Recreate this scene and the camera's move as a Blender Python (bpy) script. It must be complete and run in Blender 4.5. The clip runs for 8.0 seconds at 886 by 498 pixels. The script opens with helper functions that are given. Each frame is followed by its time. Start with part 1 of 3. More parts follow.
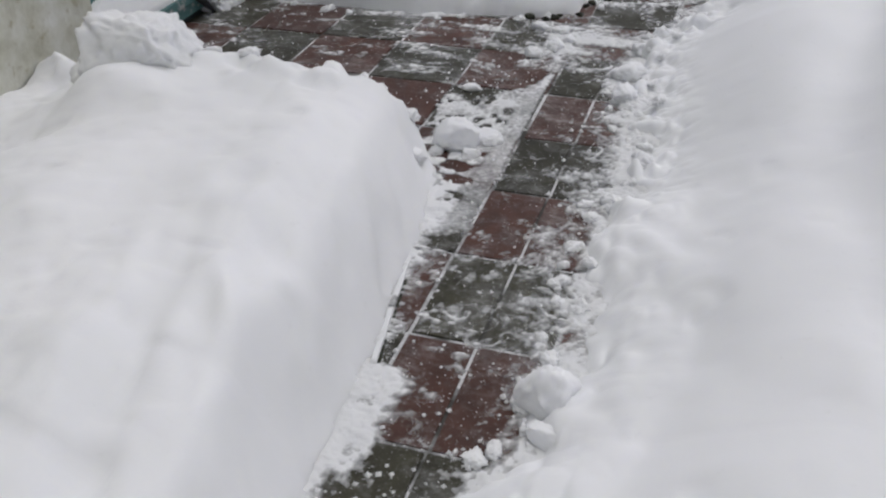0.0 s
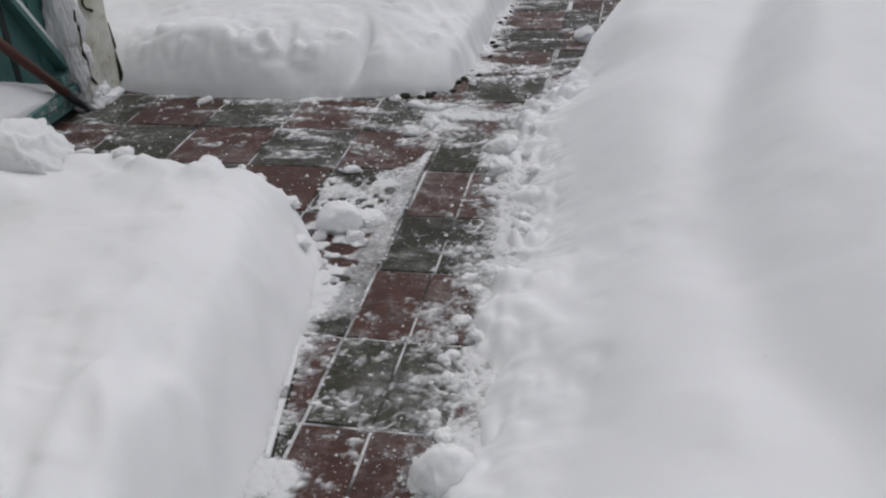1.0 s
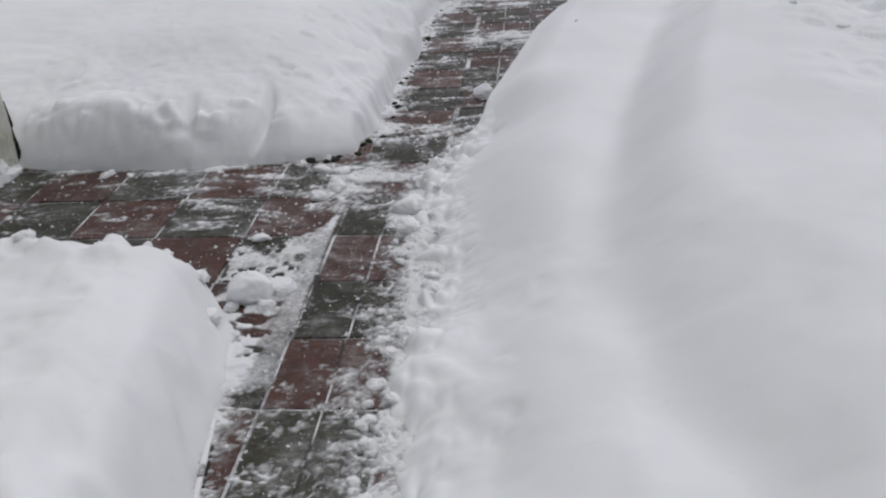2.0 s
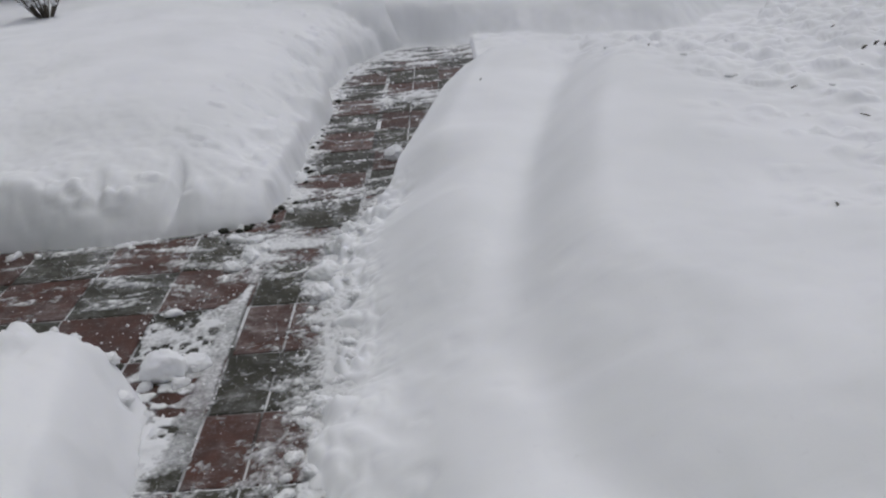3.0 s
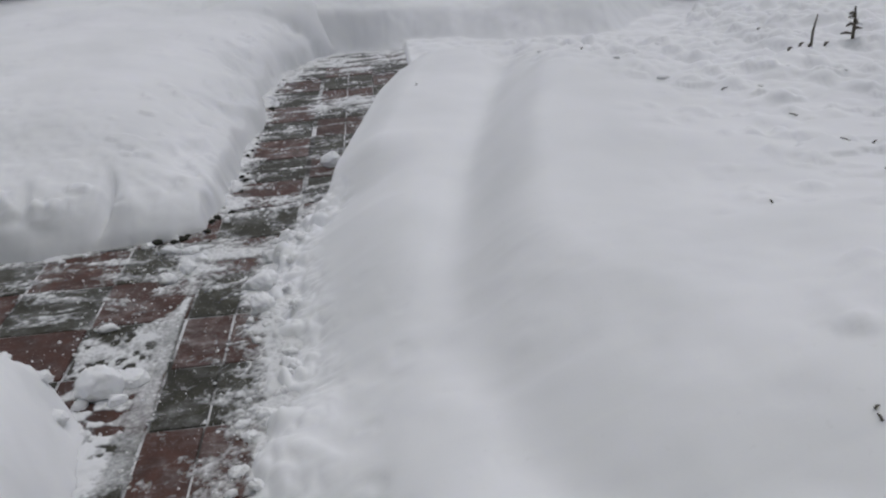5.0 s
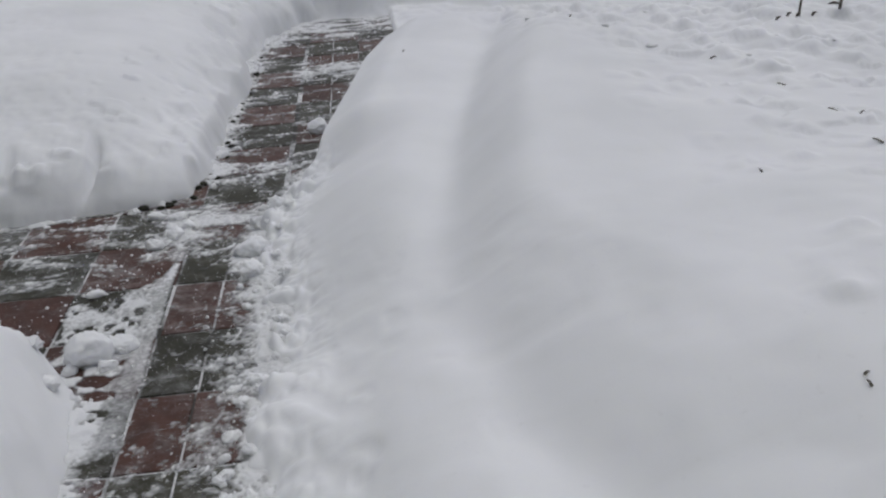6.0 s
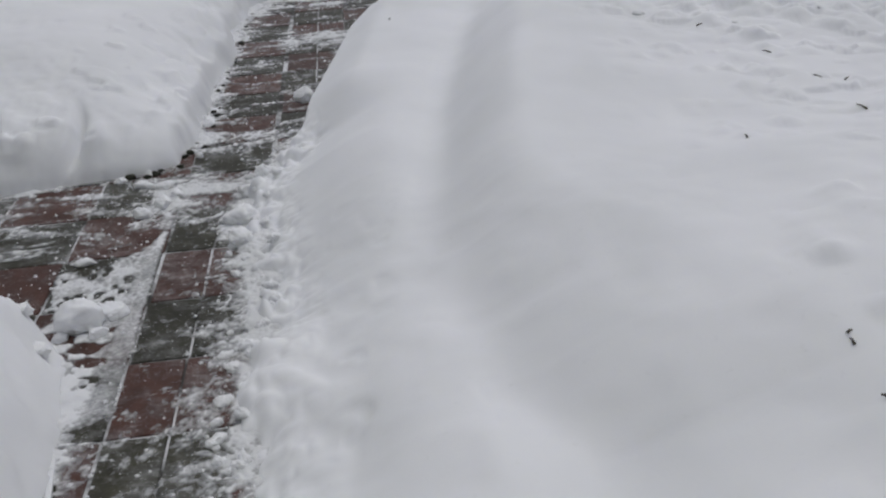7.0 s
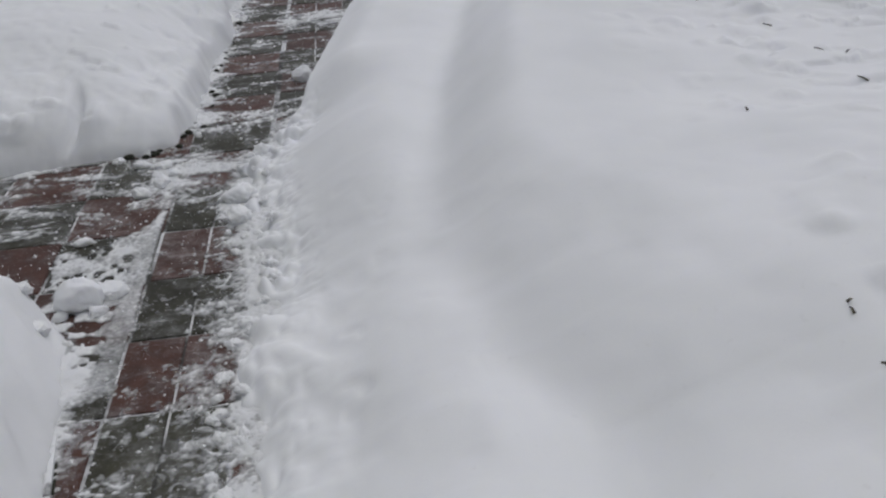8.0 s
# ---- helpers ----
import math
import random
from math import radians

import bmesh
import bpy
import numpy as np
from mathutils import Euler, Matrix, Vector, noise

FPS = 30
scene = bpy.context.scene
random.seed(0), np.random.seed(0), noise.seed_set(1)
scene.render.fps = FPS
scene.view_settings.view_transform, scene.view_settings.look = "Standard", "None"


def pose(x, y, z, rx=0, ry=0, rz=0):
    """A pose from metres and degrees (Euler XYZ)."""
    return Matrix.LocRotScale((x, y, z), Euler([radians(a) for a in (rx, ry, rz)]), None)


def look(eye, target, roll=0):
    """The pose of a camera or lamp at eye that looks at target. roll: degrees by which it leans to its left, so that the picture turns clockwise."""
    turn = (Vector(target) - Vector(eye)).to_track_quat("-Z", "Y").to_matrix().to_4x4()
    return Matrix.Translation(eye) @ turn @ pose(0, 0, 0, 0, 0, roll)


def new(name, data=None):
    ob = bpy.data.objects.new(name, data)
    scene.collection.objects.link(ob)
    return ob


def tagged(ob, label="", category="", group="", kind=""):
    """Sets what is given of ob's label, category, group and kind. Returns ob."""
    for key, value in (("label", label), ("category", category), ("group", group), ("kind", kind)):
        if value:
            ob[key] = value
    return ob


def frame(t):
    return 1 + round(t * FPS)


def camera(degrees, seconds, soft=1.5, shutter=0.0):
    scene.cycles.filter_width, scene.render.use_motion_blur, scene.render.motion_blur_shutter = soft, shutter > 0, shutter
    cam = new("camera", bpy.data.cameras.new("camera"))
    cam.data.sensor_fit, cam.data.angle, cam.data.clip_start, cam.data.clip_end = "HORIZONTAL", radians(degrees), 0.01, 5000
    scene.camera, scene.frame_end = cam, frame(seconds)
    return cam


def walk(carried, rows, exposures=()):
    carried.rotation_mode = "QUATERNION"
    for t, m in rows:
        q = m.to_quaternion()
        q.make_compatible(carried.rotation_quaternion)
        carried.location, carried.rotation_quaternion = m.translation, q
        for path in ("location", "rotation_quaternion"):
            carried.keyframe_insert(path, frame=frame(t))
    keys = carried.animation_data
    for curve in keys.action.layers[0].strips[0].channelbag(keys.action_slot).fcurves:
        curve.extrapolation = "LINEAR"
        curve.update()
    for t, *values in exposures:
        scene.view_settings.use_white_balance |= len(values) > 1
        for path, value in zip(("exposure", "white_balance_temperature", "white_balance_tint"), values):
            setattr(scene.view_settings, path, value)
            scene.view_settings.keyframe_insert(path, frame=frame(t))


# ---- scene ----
cam = camera(51.7, 8.0, soft=2.25)
PATH = [
    (0, (0.644, -2.978, 1.4), (0.088, -1.421, 0.275), -2.3),
    (0.5, (0.673, -2.969, 1.422), (0.209, -1.313, 0.402), -2.8),
    (1, (0.697, -2.974, 1.439), (0.328, -1.285, 0.434), -3.2),
    (1.5, (0.705, -2.98, 1.454), (0.424, -1.256, 0.479), -3.2),
    (2, (0.729, -2.998, 1.499), (0.536, -1.233, 0.578), -3.7),
    (2.2, (0.738, -2.994, 1.503), (0.577, -1.212, 0.609), -4.0),
    (3.3, (0.805, -3.017, 1.558), (0.814, -1.19, 0.743), -5.1),
    (3.5, (0.806, -3.014, 1.546), (0.842, -1.184, 0.74), -5.2),
    (4, (0.799, -3.004, 1.548), (0.88, -1.179, 0.735), -4.9),
    (4.5, (0.791, -2.999, 1.544), (0.885, -1.178, 0.723), -4.6),
    (4.7, (0.787, -2.998, 1.545), (0.883, -1.178, 0.72), -4.6),
    (5.8, (0.724, -2.979, 1.513), (0.866, -1.185, 0.641), -3.6),
    (6, (0.735, -2.994, 1.538), (0.878, -1.211, 0.644), -3.6),
    (6.5, (0.725, -3.006, 1.531), (0.885, -1.237, 0.61), -3.5),
    (7, (0.719, -3.018, 1.528), (0.889, -1.265, 0.579), -3.4),
    (7.5, (0.717, -3.025, 1.522), (0.888, -1.284, 0.552), -3.6),
    (8, (0.726, -3.023, 1.505), (0.887, -1.288, 0.524), -4.0),
]
walk(cam, [(t, look(eye, target, roll)) for t, eye, target, roll in PATH],
     [(0, -0.54, 6300, 12), (0.5, -0.65, 6300, 12), (1, -0.65, 6300, 12), (2, -0.62, 6250, 12), (3.5, -0.81, 6200, 11), (8, -0.80, 6200, 11)])

# ---- sky and light: a snowy overcast day ----
world = bpy.data.worlds.new("world")
scene.world = world
world.use_nodes = True
wn, wl = world.node_tree.nodes, world.node_tree.links
sky = wn.new("ShaderNodeTexSky")
sky.sky_type = "NISHITA"
sky.sun_disc = False
sky.sun_elevation, sky.sun_rotation = radians(68.6), radians(33.7)
sky.dust_density, sky.ozone_density = 6.0, 1.0
grey = wn.new("ShaderNodeHueSaturation")
grey.inputs["Saturation"].default_value = 0.3
wl.new(sky.outputs["Color"], grey.inputs["Color"])
wl.new(grey.outputs["Color"], wn["Background"].inputs["Color"])
wn["Background"].inputs["Strength"].default_value = 0.12
lamp = bpy.data.lights.new("sun", "SUN")
lamp.energy, lamp.angle, lamp.color = 0.5, radians(80), (1.0, 0.98, 0.96)
sun = new("sun", lamp)
sun.matrix_world = look((1.0, 1.5, 4.6), (0, 0, 0))


# ---- materials ----
def material(name, rough=0.7, metal=0.0):
    m = bpy.data.materials.new(name)
    m.use_nodes = True
    b = m.node_tree.nodes["Principled BSDF"]
    b.inputs["Roughness"].default_value, b.inputs["Metallic"].default_value = rough, metal
    return m, m.node_tree.nodes, m.node_tree.links, b


def noise_node(n, l, scale, detail=4.0, stretch=(1, 1, 1), rough=0.55):
    mp = n.new("ShaderNodeMapping")
    mp.inputs["Scale"].default_value = stretch
    g = n.new("ShaderNodeNewGeometry")
    l.new(g.outputs["Position"], mp.inputs["Vector"])
    t = n.new("ShaderNodeTexNoise")
    t.inputs["Scale"].default_value, t.inputs["Detail"].default_value = scale, detail
    t.inputs["Roughness"].default_value = rough
    l.new(mp.outputs["Vector"], t.inputs["Vector"])
    return t.outputs["Fac"]


def ramp(n, l, fac, stops):
    r = n.new("ShaderNodeValToRGB")
    e = r.color_ramp.elements
    while len(e) < len(stops):
        e.new(0.5)
    for one, (p, c) in zip(e, stops):
        one.position, one.color = p, (*c, 1) if len(c) == 3 else c
    l.new(fac, r.inputs["Fac"])
    return r.outputs["Color"]


def mix(n, l, fac, a, b):
    m = n.new("ShaderNodeMix")
    m.data_type = "RGBA"
    for sock, v in ((m.inputs[0], fac), (m.inputs[6], a), (m.inputs[7], b)):
        if isinstance(v, (int, float)):
            sock.default_value = v
        elif isinstance(v, tuple):
            sock.default_value = (*v, 1)
        else:
            l.new(v, sock)
    return m.outputs[2]


def calc(n, l, op, a, b):
    m = n.new("ShaderNodeMath")
    m.operation = op
    m.use_clamp = True
    for sock, v in ((m.inputs[0], a), (m.inputs[1], b)):
        if isinstance(v, (int, float)):
            sock.default_value = v
        else:
            l.new(v, sock)
    return m.outputs[0]


def bump(n, l, b, height, strength, dist):
    k = n.new("ShaderNodeBump")
    k.inputs["Strength"].default_value, k.inputs["Distance"].default_value = strength, dist
    l.new(height, k.inputs["Height"])
    l.new(k.outputs["Normal"], b.inputs["Normal"])


def snow_material(name, tint=(0.86, 0.87, 0.89), dirt=0.10, grain=0.045):
    m, n, l, b = material(name, 0.65)
    fine = noise_node(n, l, 90.0, 5.0)
    broad = noise_node(n, l, 2.0, 2.0)
    spots = noise_node(n, l, 34.0, 3.0)
    dusty = tuple(v * w for v, w in zip(tint, (0.91, 0.915, 0.91)))
    col = mix(n, l, ramp(n, l, broad, [(0.35, (0, 0, 0)), (0.75, (1, 1, 1))]), tint, dusty)
    dark = ramp(n, l, spots, [(0.66, (0, 0, 0)), (0.8, (dirt, dirt, dirt))])
    col = mix(n, l, dark, col, (0.42, 0.42, 0.40))
    l.new(col, b.inputs["Base Color"])
    b.inputs["Specular IOR Level"].default_value = 0.25
    b.inputs["Subsurface Weight"].default_value = 0.5
    b.inputs["Subsurface Scale"].default_value = 0.03
    b.inputs["Subsurface Radius"].default_value = (1.0, 1.0, 1.1)
    both = n.new("ShaderNodeMath")
    both.operation = "ADD"
    l.new(fine, both.inputs[0])
    l.new(noise_node(n, l, 22.0, 4.0), both.inputs[1])
    bump(n, l, b, both.outputs[0], grain, 0.006)
    return m


SNOW = snow_material("fresh_snow")
CRUMB = snow_material("trodden_snow", (0.74, 0.75, 0.76), 0.8, 0.4)
n, l = CRUMB.node_tree.nodes, CRUMB.node_tree.links
split = n.new("ShaderNodeSeparateXYZ")
l.new(n.new("ShaderNodeNewGeometry").outputs["Position"], split.inputs[0])
thick = n.new("ShaderNodeMath")
thick.operation, thick.use_clamp = "MULTIPLY", True
patchy = n.new("ShaderNodeMath")
patchy.operation = "MULTIPLY_ADD"
patchy.inputs[1].default_value, patchy.inputs[2].default_value = 380.0, 10.0
l.new(noise_node(n, l, 95.0, 5.0, (1, 1, 1), 0.7), patchy.inputs[0])
l.new(split.outputs["Z"], thick.inputs[0])
l.new(patchy.outputs[0], thick.inputs[1])
l.new(thick.outputs[0], n["Principled BSDF"].inputs["Alpha"])


def tile_material(name, lit, deep):
    m, n, l, b = material(name, 0.42)
    info = n.new("ShaderNodeObjectInfo")
    mottled = noise_node(n, l, 14.0, 5.0)
    speck = noise_node(n, l, 150.0, 3.0)
    col = mix(n, l, ramp(n, l, mottled, [(0.3, (0, 0, 0)), (0.7, (1, 1, 1))]), deep, lit)
    col = mix(n, l, calc(n, l, "MULTIPLY", info.outputs["Random"], 0.45), col, tuple(0.6 * v for v in deep))
    col = mix(n, l, ramp(n, l, speck, [(0.58, (0, 0, 0)), (0.75, (0.35, 0.35, 0.35))]), col, (0.2, 0.18, 0.16))
    # powder left by the shovel: streaks across the path, and a fine dusting
    streak = noise_node(n, l, 14.0, 6.0, (0.5, 1.6, 1.0), 0.66)
    powder = noise_node(n, l, 40.0, 5.0, (0.9, 1.1, 1.0), 0.7)
    patch = noise_node(n, l, 13.0, 5.0, (1.0, 1.0, 1.0), 0.6)
    where = noise_node(n, l, 3.1, 4.0)
    f = calc(n, l, "ADD", calc(n, l, "MULTIPLY", streak, 0.3), calc(n, l, "MULTIPLY", powder, 0.35))
    f = calc(n, l, "ADD", f, calc(n, l, "MULTIPLY", patch, 0.35))
    f = calc(n, l, "ADD", f, calc(n, l, "MULTIPLY", calc(n, l, "SUBTRACT", where, 0.45), 0.5))
    film = ramp(n, l, f, [(0.50, (0, 0, 0)), (0.60, (0.08, 0.08, 0.08)), (0.70, (0.30, 0.30, 0.30)), (0.80, (0.6, 0.6, 0.6))])
    grit = ramp(n, l, noise_node(n, l, 230.0, 2.0), [(0.70, (0, 0, 0)), (0.74, (0.8, 0.8, 0.8))])
    flecks = ramp(n, l, noise_node(n, l, 62.0, 4.0, (0.8, 1.2, 1.0), 0.65), [(0.59, (0, 0, 0)), (0.68, (0.5, 0.5, 0.5))])
    strewn = ramp(n, l, calc(n, l, "ADD", calc(n, l, "MULTIPLY", patch, 0.6), calc(n, l, "MULTIPLY", where, 0.4)), [(0.45, (0.05, 0.05, 0.05)), (0.56, (1, 1, 1))])
    cover = calc(n, l, "MAXIMUM", calc(n, l, "MAXIMUM", film, grit), calc(n, l, "MULTIPLY", flecks, strewn))
    col = mix(n, l, cover, col, (0.72, 0.73, 0.74))
    l.new(col, b.inputs["Base Color"])
    l.new(ramp(n, l, cover, [(0.0, (0.5, 0.5, 0.5)), (1.0, (0.85, 0.85, 0.85))]), b.inputs["Roughness"])
    b.inputs["Specular IOR Level"].default_value = 0.25
    bump(n, l, b, cover, 0.5, 0.004)
    return m


RED = tile_material("red_concrete_tile", (0.102, 0.042, 0.030), (0.050, 0.022, 0.016))
GREEN = tile_material("green_grey_concrete_tile", (0.052, 0.050, 0.030), (0.021, 0.020, 0.012))

m, n, l, b = material("joint_filling", 0.85)
l.new(ramp(n, l, noise_node(n, l, 4.0, 4.0), [(0.42, (0.05, 0.05, 0.045)), (0.56, (0.66, 0.67, 0.68))]), b.inputs["Base Color"])
JOINT = m

m, n, l, b = material("whitewashed_plaster", 0.9)
stain = noise_node(n, l, 5.0, 6.0)
flake = noise_node(n, l, 19.0, 5.0)
col = ramp(n, l, stain, [(0.3, (0.38, 0.37, 0.28)), (0.48, (0.56, 0.56, 0.48)), (0.64, (0.70, 0.71, 0.67))])
col = mix(n, l, ramp(n, l, flake, [(0.60, (0, 0, 0)), (0.70, (0.7, 0.7, 0.7))]), col, (0.36, 0.33, 0.22))
l.new(col, b.inputs["Base Color"])
bump(n, l, b, flake, 0.6, 0.02)
PLASTER = m


def painted_wood(name, paint, bare, wear=0.62):
    m, n, l, b = material(name, 0.55)
    grain = noise_node(n, l, 9.0, 6.0, (9, 9, 1))
    chips = noise_node(n, l, 26.0, 5.0)
    col = mix(n, l, grain, tuple(0.7 * v for v in paint), paint)
    col = mix(n, l, ramp(n, l, chips, [(wear, (0, 0, 0)), (wear + 0.06, (1, 1, 1))]), col, bare)
    l.new(col, b.inputs["Base Color"])
    bump(n, l, b, grain, 0.3, 0.004)
    return m


TEAL = painted_wood("teal_paint", (0.085, 0.21, 0.205), (0.07, 0.08, 0.075))
CHIPPED = painted_wood("chipped_teal_paint", (0.10, 0.22, 0.215), (0.32, 0.34, 0.33), 0.53)
# near-black colour that stands in for shade on the door and under its sill
SHADEWOOD = painted_wood("shade_dark_wood", (0.02, 0.03, 0.03), (0.01, 0.01, 0.01))
POLE = painted_wood("brown_pole", (0.11, 0.045, 0.032), (0.05, 0.03, 0.025), 0.66)
BROWN = painted_wood("weathered_brown_board", (0.075, 0.058, 0.047), (0.04, 0.035, 0.03), 0.7)
TWIG = painted_wood("dead_stem", (0.10, 0.085, 0.065), (0.04, 0.034, 0.028), 0.6)
m, n, l, b = material("black_rubber", 0.6)
l.new(ramp(n, l, noise_node(n, l, 20.0), [(0.3, (0.006, 0.006, 0.008)), (0.7, (0.022, 0.022, 0.026))]), b.inputs["Base Color"])
BLACK = m
m, n, l, b = material("frozen_soil", 0.9)
l.new(ramp(n, l, noise_node(n, l, 60.0), [(0.35, (0.008, 0.009, 0.006)), (0.6, (0.028, 0.030, 0.018))]), b.inputs["Base Color"])
SOIL = m
m, n, l, b = material("concrete_edging", 0.9)
l.new(ramp(n, l, noise_node(n, l, 12.0), [(0.3, (0.12, 0.12, 0.115)), (0.46, (0.74, 0.75, 0.76))]), b.inputs["Base Color"])
EDGING = m


# ---- noise and height of the snow ----
def lattice(ix, iy, seed):
    h = (ix.astype(np.int64) * 374761393 + iy.astype(np.int64) * 668265263 + seed * 974711) & 0x7FFFFFFF
    h = ((h ^ (h >> 13)) * 1274126177) & 0x7FFFFFFF
    return ((h ^ (h >> 16)) & 0xFFFF) / 65535.0


def value_noise(x, y, seed):
    ix, iy = np.floor(x), np.floor(y)
    fx, fy = x - ix, y - iy
    fx, fy = fx * fx * fx * (fx * (fx * 6 - 15) + 10), fy * fy * fy * (fy * (fy * 6 - 15) + 10)
    a, b_ = lattice(ix, iy, seed), lattice(ix + 1, iy, seed)
    c, d = lattice(ix, iy + 1, seed), lattice(ix + 1, iy + 1, seed)
    return (a * (1 - fx) + b_ * fx) * (1 - fy) + (c * (1 - fx) + d * fx) * fy


def fbm(x, y, size, seed, octaves=4, gain=0.5):
    """Noise between about -1 and 1, whose broadest forms are size metres wide."""
    total, amp, norm = 0.0, 1.0, 0.0
    x, y = x / size, y / size
    for k in range(octaves):
        total = total + amp * (2 * value_noise(x, y, seed + 17 * k) - 1)
        norm += amp
        amp *= gain
        x, y = x * 2.03 + 5.2, y * 2.03 + 1.7
    return total / norm * 1.5


def smooth(v, lo, hi):
    v = np.clip((v - lo) / (hi - lo), 0, 1)
    return v * v * (3 - 2 * v)


def bell(v, centre, width):
    return np.exp(-(((v - centre) / width) ** 2))


def near_edge(y):
    """x of the foot of the bank between path and house."""
    return np.interp(y, [-3.5, -2.1, -1.9, -1.52, -1.1, -0.85, -0.62], [0.06, 0.02, -0.03, -0.065, -0.12, -0.145, -0.19])


def side_edge(x):
    """y of the same bank's foot along the side path."""
    return np.interp(x, [-1.7, -0.9, -0.45, -0.3, -0.19, -0.1], [-0.52, -0.55, -0.50, -0.52, -0.66, -0.80])


def back_front(x):
    """y of the foot of the bank beyond the side path."""
    return np.interp(x, [-2.0, -1.6, -1.36, -1.08, -0.76, -0.48, -0.18, -0.04], [0.74, 0.72, 0.66, 0.64, 0.63, 0.69, 0.74, 0.83])


def back_side(y):
    """x of that bank's foot along the main path."""
    return np.interp(y, [0.7, 0.82, 1.04, 1.64, 2.5, 3.1, 3.75, 4.15, 4.4], [-0.14, -0.05, 0.0, 0.025, 0.05, 0.045, 0.11, 0.36, 0.9])


def right_edge(y):
    """x where the open snow on the other side begins."""
    return np.interp(y, [-3.5, -2.0, -1.82, -1.7, -1.4, -0.93, -0.7, -0.4, 0, 0.38, 0.7, 0.95, 1.5, 2.3, 2.8, 3.3],
                     [0.2, 0.2, 0.26, 0.34, 0.37, 0.33, 0.345, 0.335, 0.275, 0.26, 0.36, 0.46, 0.565, 0.71, 0.86, 1.04])


def near_bank(x, y):
    w = 0.016 * fbm(x, y, 0.4, 3, 1)
    de = near_edge(y) - x + w
    ds = side_edge(x) - y + w + 0.038 * fbm(x, y, 0.15, 9, 3)
    up = 0.21 * smooth(de, -0.03, 0.17) + 0.25 * (1 - np.exp(-np.maximum(de, 0) / 0.34)) + 0.04 * smooth(de, 0.4, 1.2)
    up = up * smooth(y, -3.4, -1.6) ** 0.25
    h = up * (0.55 * smooth(ds, 0.0, 0.05) + 0.45 * smooth(ds, 0.0, 0.20))
    inside = smooth(de, 0.06, 0.3) * smooth(ds, 0.05, 0.3)
    h = h * np.interp(x, [-1.62, -1.25, -1.05, -0.85, -0.6, -0.42], [0.42, 0.52, 0.66, 0.76, 0.86, 1.0])
    h = h + inside * (0.035 * fbm(x, y, 0.5, 5, 1) + 0.010 * fbm(x, y, 0.2, 6, 1) + 0.006 * fbm(x, y, 0.09, 7, 2) - 0.012 * smooth(fbm(x, y, 0.13, 39, 2), 0.35, 0.95))
    h = h + 0.03 * smooth(-y, 1.35, 1.6) * smooth(de, 0.02, 0.15) * smooth(-de, -0.55, -0.3) * fbm(x * 1.4 + 0.5 * y, y * 0.6, 0.16, 10, 2)
    h = h + 0.09 * bell(x, -1.10, 0.20) * bell(y, -0.93, 0.13) * inside
    # crumbs thrown up along the rim
    rim = smooth(ds, 0.03, 0.09) * smooth(-ds, -0.30, -0.12) * smooth(-x, 0.12, 0.4)
    h = h + rim * (0.055 * np.maximum(fbm(x, y, 0.13, 8, 2), 0) + 0.034 * np.maximum(fbm(x, y, 0.06, 11, 2) - 0.1, 0))
    h = h + 0.02 * smooth(de, 0.03, 0.06) * smooth(-de, -0.2, -0.1) * np.maximum(fbm(x, y, 0.09, 12, 2), 0)
    h = h - 0.035 * bell(x, -0.42, 0.05) * bell(y, -1.38, 0.07) * smooth(de, 0.1, 0.2)
    return np.where((de < 0) | (ds < 0), -0.03, h)


